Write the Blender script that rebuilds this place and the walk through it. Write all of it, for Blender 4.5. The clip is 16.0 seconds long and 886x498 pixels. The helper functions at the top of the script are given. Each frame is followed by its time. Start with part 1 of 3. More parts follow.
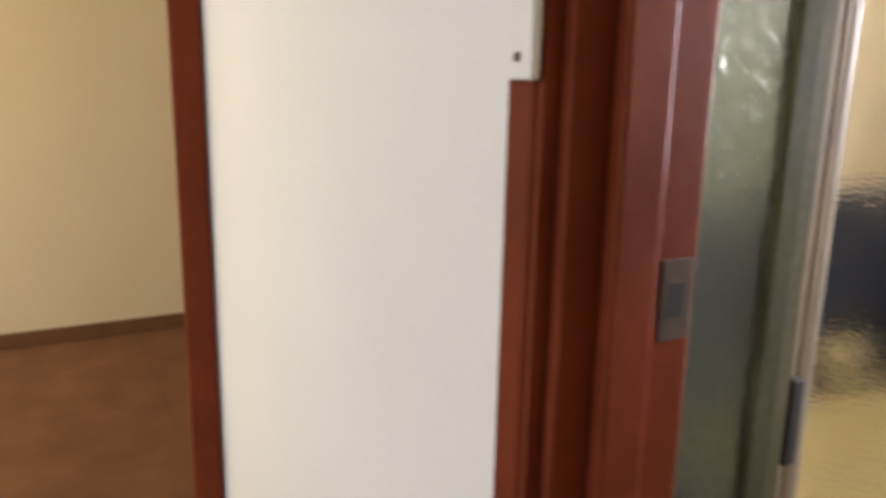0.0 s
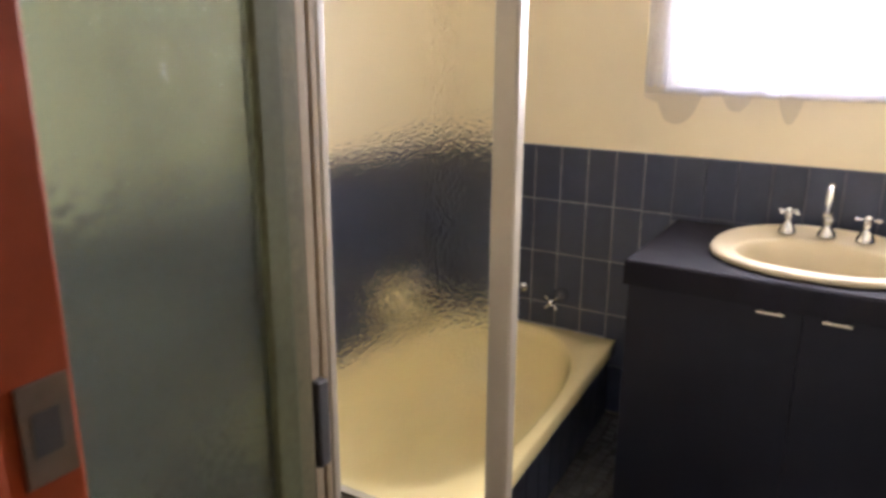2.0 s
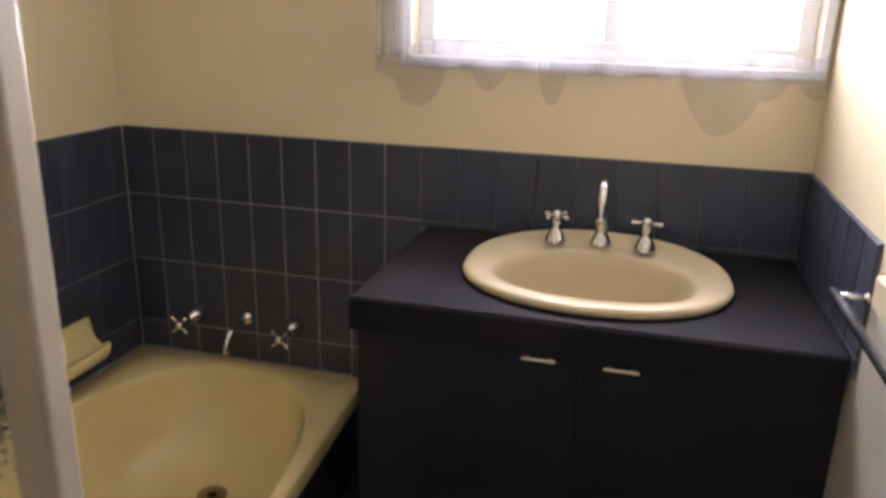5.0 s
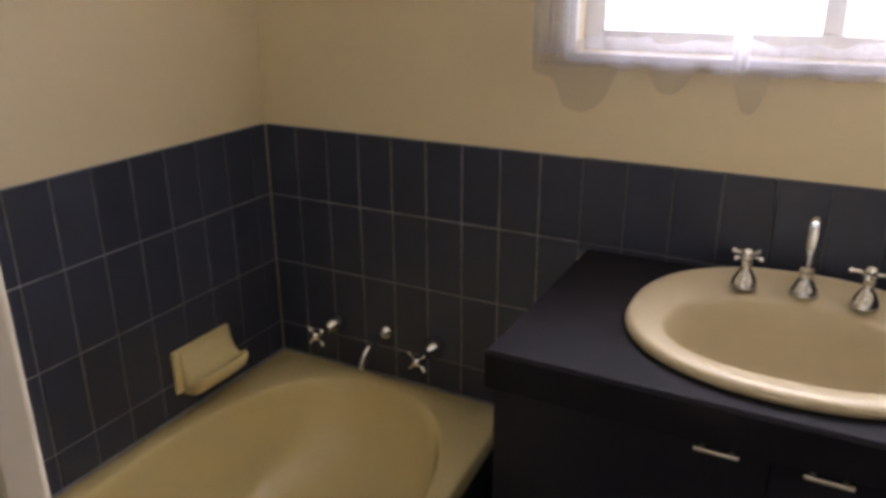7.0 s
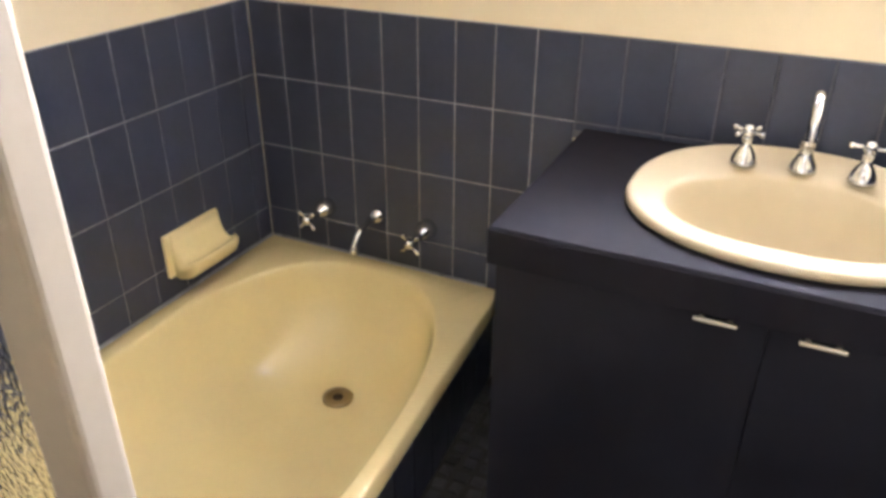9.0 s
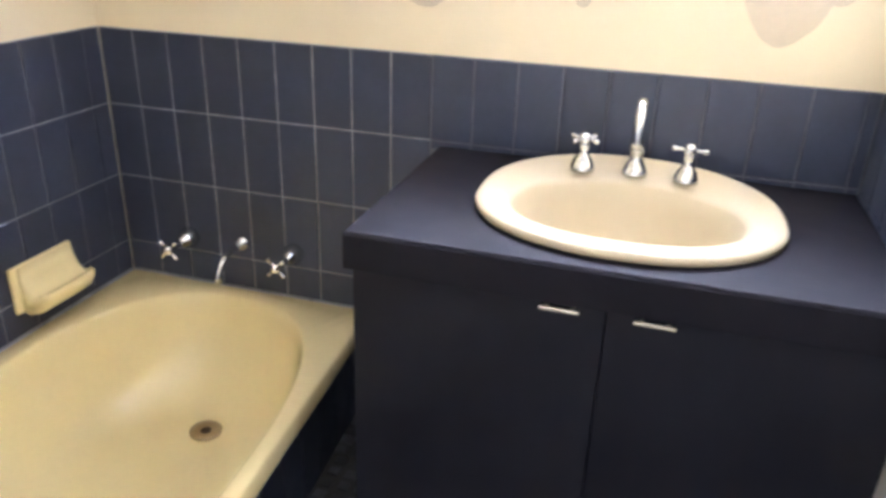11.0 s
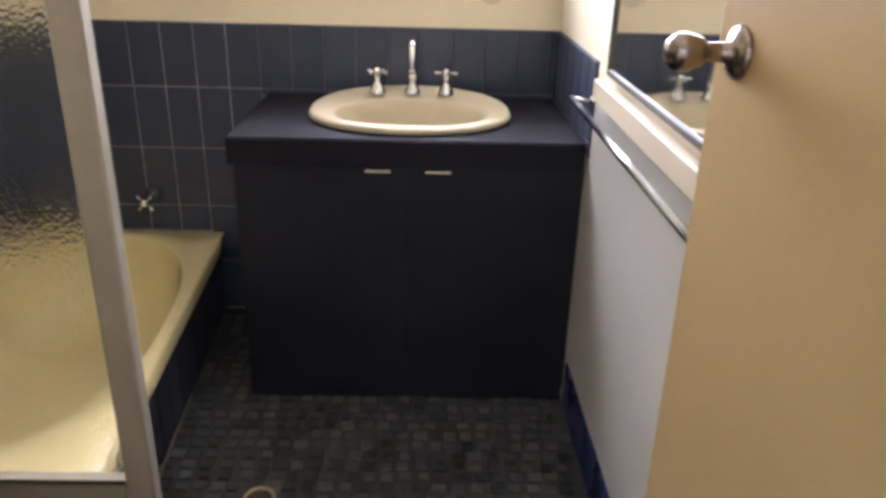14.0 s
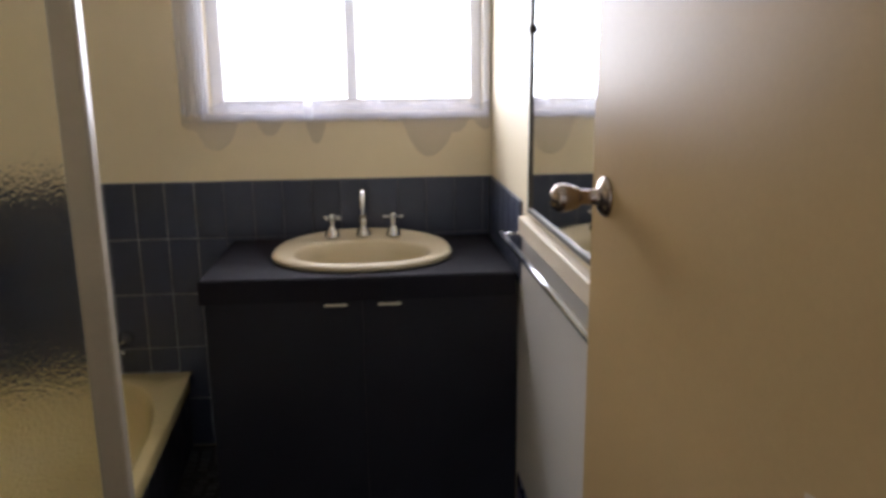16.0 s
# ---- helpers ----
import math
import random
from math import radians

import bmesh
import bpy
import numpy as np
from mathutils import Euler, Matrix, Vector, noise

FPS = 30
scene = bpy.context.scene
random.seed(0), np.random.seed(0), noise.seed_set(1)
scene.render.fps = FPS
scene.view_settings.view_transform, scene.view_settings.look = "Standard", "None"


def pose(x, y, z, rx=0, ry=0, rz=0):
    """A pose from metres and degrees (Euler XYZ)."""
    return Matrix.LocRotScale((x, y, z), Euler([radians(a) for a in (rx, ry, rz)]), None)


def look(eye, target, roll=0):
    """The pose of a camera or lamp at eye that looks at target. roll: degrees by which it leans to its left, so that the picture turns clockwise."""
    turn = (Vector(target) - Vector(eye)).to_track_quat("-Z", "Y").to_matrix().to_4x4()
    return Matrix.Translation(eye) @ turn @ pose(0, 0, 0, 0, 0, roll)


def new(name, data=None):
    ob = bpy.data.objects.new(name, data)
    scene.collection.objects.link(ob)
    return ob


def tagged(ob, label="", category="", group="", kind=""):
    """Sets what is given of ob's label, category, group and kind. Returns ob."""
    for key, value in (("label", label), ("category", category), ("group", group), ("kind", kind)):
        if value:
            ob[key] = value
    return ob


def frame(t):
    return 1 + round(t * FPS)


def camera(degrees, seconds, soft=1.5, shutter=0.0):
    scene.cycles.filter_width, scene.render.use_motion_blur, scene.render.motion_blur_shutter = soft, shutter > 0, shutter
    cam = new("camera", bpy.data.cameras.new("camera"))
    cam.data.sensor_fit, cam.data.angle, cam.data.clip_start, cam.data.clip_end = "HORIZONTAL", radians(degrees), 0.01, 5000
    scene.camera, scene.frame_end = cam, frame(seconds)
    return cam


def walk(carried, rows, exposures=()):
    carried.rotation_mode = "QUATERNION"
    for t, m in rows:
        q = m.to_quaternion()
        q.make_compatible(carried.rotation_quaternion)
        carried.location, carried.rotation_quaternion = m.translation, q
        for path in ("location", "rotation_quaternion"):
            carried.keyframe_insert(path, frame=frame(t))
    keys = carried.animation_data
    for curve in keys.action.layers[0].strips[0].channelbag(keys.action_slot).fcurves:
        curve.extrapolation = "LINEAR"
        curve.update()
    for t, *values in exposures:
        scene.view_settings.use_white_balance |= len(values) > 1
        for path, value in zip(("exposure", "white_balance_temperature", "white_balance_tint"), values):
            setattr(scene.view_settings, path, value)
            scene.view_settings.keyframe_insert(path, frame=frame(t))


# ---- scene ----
cam = camera(60.85, 16.0, soft=3.4, shutter=0.5)
PATH = [
    (0, (1.555, -2.745, 1.339), (-0.160, -1.817, 0.894), 1.2),
    (0.5, (1.622, -2.734, 1.370), (0.071, -1.593, 0.829), 3.2),
    (1, (1.646, -2.696, 1.359), (0.278, -1.345, 0.807), 2.1),
    (1.5, (1.636, -2.649, 1.353), (0.461, -1.126, 0.807), 1.2),
    (2, (1.552, -2.570, 1.392), (0.562, -0.921, 0.843), 0.3),
    (2.5, (1.449, -2.465, 1.369), (0.642, -0.717, 0.830), 1.2),
    (3, (1.399, -2.372, 1.335), (0.765, -0.550, 0.808), 1.6),
    (3.5, (1.402, -2.267, 1.322), (0.924, -0.401, 0.783), 1.8),
    (5.8, (1.521, -1.736, 1.362), (0.995, 0.085, 0.725), 1.1),
    (6, (1.489, -1.703, 1.383), (0.907, 0.096, 0.730), 0.9),
    (6.5, (1.424, -1.648, 1.437), (0.709, 0.085, 0.740), -0.2),
    (7, (1.423, -1.630, 1.395), (0.546, 0.031, 0.708), -0.2),
    (7.5, (1.420, -1.643, 1.380), (0.473, -0.037, 0.624), -0.4),
    (8, (1.397, -1.628, 1.360), (0.480, -0.074, 0.497), -0.6),
    (8.2, (1.378, -1.637, 1.374), (0.503, -0.097, 0.446), -1.0),
    (10.3, (1.377, -1.662, 1.312), (0.730, -0.004, 0.401), 2.6),
    (10.5, (1.406, -1.666, 1.305), (0.783, 0.019, 0.427), 2.5),
    (11, (1.457, -1.693, 1.303), (0.947, 0.060, 0.488), 2.0),
    (11.5, (1.474, -1.746, 1.300), (1.078, 0.055, 0.524), 1.4),
    (12, (1.490, -1.865, 1.305), (1.161, -0.046, 0.542), 0.6),
    (12.5, (1.476, -2.040, 1.302), (1.258, -0.203, 0.543), 1.0),
    (13, (1.434, -2.176, 1.286), (1.350, -0.327, 0.529), 1.2),
    (13.5, (1.428, -2.315, 1.280), (1.434, -0.465, 0.520), 1.6),
    (14, (1.462, -2.459, 1.282), (1.509, -0.616, 0.506), 1.6),
    (14.5, (1.455, -2.583, 1.281), (1.552, -0.725, 0.549), 1.9),
    (15, (1.477, -2.649, 1.296), (1.574, -0.752, 0.672), 1.7),
    (15.5, (1.493, -2.664, 1.321), (1.559, -0.730, 0.819), 1.0),
    (16, (1.472, -2.701, 1.338), (1.635, -0.756, 0.903), -0.6),
]
EXPOSURES = [(0, 0.6, 6350, 10), (0.5, 0.63, 6250, 10), (1.0, 0.82, 6100, 10), (1.5, 1.14, 6050, 10), (2, 0.70, 6200, 10), (2.5, 0.47, 6450, 10), (3.5, 0.2, 6500, 10), (5.8, -0.25, 6500, 10),
             (7, -0.5, 6500, 10), (7.5, 0.1, 6550, 10), (8.2, 0.75, 6400, 9), (10.3, 1.33, 5450, 8), (11, 1.34, 5400, 8), (11.5, 1.12, 5450, 8), (12.5, 0.38, 6200, 9), (13.5, 0.23, 6250, 9), (14.5, 0.62, 5400, 8), (15, 0.33, 5500, 8), (15.5, -0.24, 5900, 7), (16, -0.6, 6100, 6)]
walk(cam, [(t, look(e, g, r)) for t, e, g, r in PATH], EXPOSURES)

# ---- light ----
world = bpy.data.worlds.new("sky")
scene.world = world
world.use_nodes = True
sky = world.node_tree.nodes.new("ShaderNodeTexSky")
sky.sky_type, sky.sun_disc = "NISHITA", False
sky.sun_elevation, sky.sun_rotation = radians(50), radians(150)
world.node_tree.links.new(sky.outputs[0], world.node_tree.nodes["Background"].inputs[0])
world.node_tree.nodes["Background"].inputs[1].default_value = 0.12


def area(name, m, sx, sy, watts, colour, spread=180):
    lamp = bpy.data.lights.new(name, "AREA")
    lamp.shape, lamp.size, lamp.size_y, lamp.energy, lamp.color = "RECTANGLE", sx, sy, watts, colour
    lamp.spread = radians(spread)
    ob = new(name, lamp)
    ob.matrix_world = m
    return ob


# daylight in the bathroom window; hall and living room fills are added, sources unseen
area("window_daylight", look((1.37, 0.20, 1.72), (1.37, -1.0, 1.55)), 1.0, 1.0, 46, (0.95, 0.91, 1.0), 112)
area("hall_fill", look((0.9, -3.72, 1.35), (0.9, -2.5, 1.2)), 1.4, 1.7, 6.6, (0.97, 0.96, 1.0))
area("living_fill", look((-1.3, -4.9, 1.5), (-2.0, -2.5, 0.9)), 1.6, 1.4, 32, (1.0, 0.82, 0.56))


# ---- materials ----
def material(name, colour, rough=0.5, metal=0.0, vary=0.08, scale=6.0, fine=90.0, bump=0.05, coat=0.0, per_object=0.0, spec=0.5, per_island=0.0):
    """A surface with broad and fine variation of colour, gloss and relief, in object space metres."""
    m = bpy.data.materials.new(name)
    m.use_nodes = True
    nt = m.node_tree
    b = nt.nodes["Principled BSDF"]
    geo = nt.nodes.new("ShaderNodeNewGeometry")
    n1, n2 = nt.nodes.new("ShaderNodeTexNoise"), nt.nodes.new("ShaderNodeTexNoise")
    n1.inputs["Scale"].default_value, n2.inputs["Scale"].default_value = scale, fine
    n1.inputs["Detail"].default_value, n2.inputs["Detail"].default_value = 4, 3
    for n in (n1, n2):
        nt.links.new(geo.outputs["Position"], n.inputs["Vector"])
    add = nt.nodes.new("ShaderNodeMath")
    add.operation = "MULTIPLY_ADD"
    nt.links.new(n2.outputs["Fac"], add.inputs[0])
    add.inputs[1].default_value = 0.5
    nt.links.new(n1.outputs["Fac"], add.inputs[2])
    val = nt.nodes.new("ShaderNodeMapRange")
    val.inputs["From Min"].default_value, val.inputs["From Max"].default_value = 0.45, 1.05
    val.inputs["To Min"].default_value, val.inputs["To Max"].default_value = 1 - vary, 1 + vary
    nt.links.new(add.outputs[0], val.inputs["Value"])
    hsv = nt.nodes.new("ShaderNodeHueSaturation")
    hsv.inputs["Color"].default_value = (*colour, 1)
    if per_object or per_island:
        spread = per_object or per_island
        info = nt.nodes.new("ShaderNodeObjectInfo")
        pr = nt.nodes.new("ShaderNodeMapRange")
        pr.inputs["To Min"].default_value, pr.inputs["To Max"].default_value = 1 - spread, 1 + spread
        nt.links.new(info.outputs["Random"] if per_object else geo.outputs["Random Per Island"], pr.inputs["Value"])
        mul = nt.nodes.new("ShaderNodeMath")
        mul.operation = "MULTIPLY"
        nt.links.new(pr.outputs[0], mul.inputs[0])
        nt.links.new(val.outputs[0], mul.inputs[1])
        nt.links.new(mul.outputs[0], hsv.inputs["Value"])
    else:
        nt.links.new(val.outputs[0], hsv.inputs["Value"])
    nt.links.new(hsv.outputs[0], b.inputs["Base Color"])
    rr = nt.nodes.new("ShaderNodeMapRange")
    rr.inputs["From Min"].default_value, rr.inputs["From Max"].default_value = 0.3, 0.7
    rr.inputs["To Min"].default_value, rr.inputs["To Max"].default_value = max(rough - 0.06, 0.02), min(rough + 0.08, 1)
    nt.links.new(n1.outputs["Fac"], rr.inputs["Value"])
    nt.links.new(rr.outputs[0], b.inputs["Roughness"])
    b.inputs["Metallic"].default_value = metal
    b.inputs["Specular IOR Level"].default_value = spec
    b.inputs["Coat Weight"].default_value = coat
    if bump:
        bp = nt.nodes.new("ShaderNodeBump")
        bp.inputs["Strength"].default_value, bp.inputs["Distance"].default_value = bump, 0.004
        nt.links.new(n2.outputs["Fac"], bp.inputs["Height"])
        nt.links.new(bp.outputs[0], b.inputs["Normal"])
    return m


def textured_glass(name, tint, scale, strength, rough, ior=1.3, scum=0.0):
    m = bpy.data.materials.new(name)
    m.use_nodes = True
    nt = m.node_tree
    nt.nodes.remove(nt.nodes["Principled BSDF"])
    g = nt.nodes.new("ShaderNodeBsdfGlass")
    g.inputs["Color"].default_value, g.inputs["Roughness"].default_value, g.inputs["IOR"].default_value = (*tint, 1), rough, ior
    geo, n, bp = nt.nodes.new("ShaderNodeNewGeometry"), nt.nodes.new("ShaderNodeTexNoise"), nt.nodes.new("ShaderNodeBump")
    n.inputs["Scale"].default_value, n.inputs["Detail"].default_value, n.inputs["Roughness"].default_value = scale, 1.5, 0.4
    bp.inputs["Strength"].default_value, bp.inputs["Distance"].default_value = strength, 0.004
    nt.links.new(geo.outputs["Position"], n.inputs["Vector"])
    nt.links.new(n.outputs["Fac"], bp.inputs["Height"])
    nt.links.new(bp.outputs[0], g.inputs["Normal"])
    out = g.outputs[0]
    if scum:
        # a dull film of soap and lime over the glass
        d, mix = nt.nodes.new("ShaderNodeBsdfDiffuse"), nt.nodes.new("ShaderNodeMixShader")
        d.inputs["Color"].default_value = (0.48, 0.50, 0.42, 1)
        mix.inputs[0].default_value = scum
        nt.links.new(g.outputs[0], mix.inputs[1])
        nt.links.new(d.outputs[0], mix.inputs[2])
        out = mix.outputs[0]
    nt.links.new(out, nt.nodes["Material Output"].inputs[0])
    return m


def sheer(name, colour, clear):
    """Thin net fabric: part open, part translucent thread."""
    m = bpy.data.materials.new(name)
    m.use_nodes = True
    nt = m.node_tree
    nt.nodes.remove(nt.nodes["Principled BSDF"])
    t, d, tl = (nt.nodes.new("ShaderNodeBsdf" + k) for k in ("Transparent", "Diffuse", "Translucent"))
    for n in (d, tl):
        n.inputs["Color"].default_value = (*colour, 1)
    a, b = nt.nodes.new("ShaderNodeMixShader"), nt.nodes.new("ShaderNodeMixShader")
    a.inputs[0].default_value = 0.5
    nt.links.new(d.outputs[0], a.inputs[1])
    nt.links.new(tl.outputs[0], a.inputs[2])
    geo, v, mr = nt.nodes.new("ShaderNodeNewGeometry"), nt.nodes.new("ShaderNodeTexVoronoi"), nt.nodes.new("ShaderNodeMapRange")
    v.inputs["Scale"].default_value = 260
    mr.inputs["From Max"].default_value = 0.7
    mr.inputs["To Min"].default_value, mr.inputs["To Max"].default_value = clear - 0.08, clear + 0.08
    nt.links.new(geo.outputs["Position"], v.inputs["Vector"])
    nt.links.new(v.outputs["Distance"], mr.inputs["Value"])
    nt.links.new(mr.outputs[0], b.inputs[0])
    nt.links.new(a.outputs[0], b.inputs[1])
    nt.links.new(t.outputs[0], b.inputs[2])
    nt.links.new(b.outputs[0], nt.nodes["Material Output"].inputs[0])
    return m


CREAM = material("cream_wall_paint", (0.75, 0.65, 0.46), 0.6, vary=0.04, scale=2.5, fine=160, bump=0.06)
HALLWHITE = material("white_wall_paint", (0.80, 0.77, 0.70), 0.6, vary=0.04, scale=2.0, fine=160, bump=0.06)
PALE = material("pale_wall_paint", (0.50, 0.465, 0.41), 0.55, vary=0.04, scale=3.0, fine=160, bump=0.05)
DOORPAINT = material("door_paint", (0.43, 0.297, 0.138), 0.37, spec=0.09, vary=0.05, scale=3.0, fine=120, bump=0.05)
TRIMPAINT = material("trim_gloss_paint", (0.48, 0.40, 0.275), 0.6, vary=0.04, bump=0.03)
WHITETRIM = material("white_window_paint", (0.76, 0.76, 0.78), 0.4, vary=0.04, bump=0.03)
CEILING = material("ceiling_paint", (0.80, 0.77, 0.68), 0.8, vary=0.03)
NAVY = material("navy_glazed_tile", (0.041, 0.048, 0.079), 0.38, vary=0.16, scale=14, fine=70, bump=0.08, per_object=0.09)
BLUETILE = material("blue_skirting_tile", (0.018, 0.025, 0.11), 0.3, vary=0.2, scale=14, fine=70, bump=0.06, per_object=0.15)
GROUT = material("grey_grout", (0.35, 0.35, 0.37), 0.85, vary=0.5, scale=13, fine=120, bump=0.15)
DARKGROUT = material("painted_over_grout", (0.125, 0.128, 0.15), 0.85, vary=0.35, scale=11, fine=120, bump=0.15)
COUNTER = material("navy_laminate_top", (0.0135, 0.0125, 0.0175), 0.7, spec=0.12, vary=0.15, scale=8, fine=200, bump=0.03)
CABINET = material("navy_cabinet_paint", (0.0095, 0.0095, 0.0160), 0.5, spec=0.3, vary=0.2, scale=5, fine=120, bump=0.04)
BATHWARE = material("ivory_enamel", (0.80, 0.67, 0.36), 0.09, vary=0.04, scale=4, fine=60, bump=0.0, coat=0.5)
BASINWARE = material("ivory_porcelain", (0.52, 0.44, 0.295), 0.38, vary=0.03, scale=4, fine=60, bump=0.0, coat=0.1)
CHROME = material("polished_chrome", (0.60, 0.61, 0.63), 0.11, metal=1.0, vary=0.05, bump=0.0)
SATIN = material("satin_chrome", (0.60, 0.61, 0.65), 0.18, metal=1.0, vary=0.05, bump=0.0)
KNOBMETAL = material("dull_chrome", (0.32, 0.26, 0.22), 0.24, metal=1.0, vary=0.1, bump=0.0)
BRASS = material("dull_brass", (0.38, 0.30, 0.19), 0.35, metal=1.0, vary=0.2, bump=0.05)
HANDLE = material("pale_handle_metal", (0.80, 0.74, 0.58), 0.35, metal=0.6, vary=0.05, bump=0.0)
ALUMINIUM = material("cream_aluminium", (0.31, 0.27, 0.21), 0.36, metal=0.0, spec=0.45, vary=0.06, scale=7, bump=0.02)
SEAL = material("aged_seal", (0.055, 0.045, 0.022), 0.8, spec=0.08, vary=0.3, scale=12, bump=0.15)
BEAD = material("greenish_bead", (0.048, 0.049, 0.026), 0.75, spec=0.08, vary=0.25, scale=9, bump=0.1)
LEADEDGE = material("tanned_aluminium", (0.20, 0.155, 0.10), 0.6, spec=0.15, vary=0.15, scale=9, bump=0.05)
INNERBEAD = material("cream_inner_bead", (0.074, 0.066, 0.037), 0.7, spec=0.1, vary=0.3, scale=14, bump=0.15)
BLACK = material("black_plastic", (0.014, 0.013, 0.013), 0.6, vary=0.1, bump=0.0)
MAHOGANY = material("red_brown_stained_wood", (0.168, 0.032, 0.0105), 0.5, spec=0.1, vary=0.22, scale=9, fine=60, bump=0.06)
SKIRTWOOD = material("brown_stained_skirting", (0.16, 0.075, 0.035), 0.42, vary=0.2, scale=9, fine=60, bump=0.06)
CARPET = material("brown_carpet", (0.19, 0.095, 0.05), 0.95, vary=0.22, scale=5, fine=260, bump=0.5, spec=0.1)
MOSAIC = material("slate_mosaic", (0.050, 0.051, 0.053), 0.5, vary=0.5, scale=26, fine=120, bump=0.2, per_object=0.65)
MOSAIC_REST = material("slate_mosaic_rest", (0.050, 0.051, 0.053), 0.5, vary=0.5, scale=26, fine=120, bump=0.2, per_island=0.65)
MOSGROUT = material("dark_grout", (0.050, 0.047, 0.044), 0.85, vary=0.3, bump=0.1)
MIRRORFRAME = material("grey_mirror_edging", (0.11, 0.095, 0.08), 0.55, spec=0.2, vary=0.12, scale=9, bump=0.03)
SEALANT = material("brown_sealant", (0.13, 0.11, 0.085), 0.7, vary=0.3, scale=14, bump=0.1)
PLASTIC = material("white_switch_plastic", (0.78, 0.75, 0.68), 0.35, vary=0.03, bump=0.0)
STEEL = material("worn_steel", (0.09, 0.07, 0.052), 0.5, metal=0.6, vary=0.25, scale=40, bump=0.05)
MIRROR = material("mirror_silver", (0.88, 0.90, 0.90), 0.02, metal=1.0, vary=0.0, bump=0.0)
ENDGLASS = textured_glass("pebbled_glass", (0.98, 0.98, 0.95), 150, 0.34, 0.15)
SIDEGLASS = textured_glass("green_pebbled_glass", (0.69, 0.72, 0.675), 80, 1.0, 0.17, 1.22, 0.055)
CLEAR = textured_glass("clear_glass", (1.0, 1.0, 1.0), 2, 0.0, 0.0)
LACE = sheer("white_net", (0.70, 0.69, 0.74), 0.90)
GATHER = sheer("bunched_net", (0.78, 0.77, 0.80), 0.5)
HEM_BACK = sheer("lace_border", (0.50, 0.50, 0.60), 0.66)
# greyer than the net: the shade of backlit lace is put into the colour
HEM = sheer("shaded_lace_hem", (0.46, 0.44, 0.48), 0.74)


# ---- builders ----
def link(name, bm, mat, parent=None, smooth=False, label=""):
    me = bpy.data.meshes.new(name)
    bmesh.ops.recalc_face_normals(bm, faces=bm.faces)
    bm.to_mesh(me)
    bm.free()
    me.materials.append(mat)
    if smooth:
        for p in me.polygons:
            p.use_smooth = True
    ob = new(name, me)
    if parent:
        ob.parent = parent
        ob.matrix_parent_inverse = parent.matrix_basis.inverted()
    if label:
        ob["label"] = label
    return ob


def part(name, bm, mat, parent, label="", smooth=False):
    return link(name, bm, mat, parent, smooth, label)


def empty(name, at, label, category, group="", kind=""):
    ob = new(name)
    ob.location = at
    return tagged(ob, label, category, group, kind)


def box(x0, x1, y0, y1, z0, z1, bevel=0.0, seg=2, bm=None):
    bm2 = bmesh.new()
    bmesh.ops.create_cube(bm2, size=1)
    for v in bm2.verts:
        v.co = Vector((x0 + (v.co.x + 0.5) * (x1 - x0), y0 + (v.co.y + 0.5) * (y1 - y0), z0 + (v.co.z + 0.5) * (z1 - z0)))
    if bevel:
        bmesh.ops.bevel(bm2, geom=bm2.edges[:], offset=bevel, segments=seg, affect="EDGES", profile=0.5)
    return merge(bm, bm2)


def merge(bm, other):
    if bm is None:
        return other
    tmp = bpy.data.meshes.new("tmp")
    other.to_mesh(tmp)
    other.free()
    bm.from_mesh(tmp)
    bpy.data.meshes.remove(tmp)
    return bm


def lathe(profile, at, axis="Z", n=32, bm=None):
    """Turns (radius, height) pairs round an axis through at."""
    bm2 = bmesh.new()
    rings = []
    for r, h in profile:
        ring = []
        for i in range(n):
            a = 2 * math.pi * i / n
            ring.append(bm2.verts.new((r * math.cos(a), r * math.sin(a), h)))
        rings.append(ring)
    for a, b in zip(rings, rings[1:]):
        for i in range(n):
            bm2.faces.new((a[i], a[(i + 1) % n], b[(i + 1) % n], b[i]))
    bm2.faces.new(rings[0][::-1])
    bm2.faces.new(rings[-1])
    turn = {"Z": Matrix.Identity(4), "-Y": Matrix.Rotation(radians(90), 4, "X"), "X": Matrix.Rotation(radians(90), 4, "Y"), "-X": Matrix.Rotation(radians(-90), 4, "Y")}[axis]
    bmesh.ops.transform(bm2, matrix=Matrix.Translation(at) @ turn, verts=bm2.verts)
    return merge(bm, bm2)


def tube(points, radius, n=16, bm=None):
    """A round tube along points; radius may be one number or one for each point."""
    bm2 = bmesh.new()
    pts = [Vector(p) for p in points]
    radii = radius if isinstance(radius, (list, tuple)) else [radius] * len(pts)
    rings = []
    side = None
    for i, p in enumerate(pts):
        d = (pts[min(i + 1, len(pts) - 1)] - pts[max(i - 1, 0)]).normalized()
        if side is None:
            side = d.orthogonal().normalized()
        side = (side - d * side.dot(d)).normalized()
        up = d.cross(side)
        rings.append([bm2.verts.new(p + radii[i] * (math.cos(2 * math.pi * k / n) * side + math.sin(2 * math.pi * k / n) * up)) for k in range(n)])
    for a, b in zip(rings, rings[1:]):
        for k in range(n):
            bm2.faces.new((a[k], a[(k + 1) % n], b[(k + 1) % n], b[k]))
    bm2.faces.new(rings[0][::-1])
    bm2.faces.new(rings[-1])
    return merge(bm, bm2)


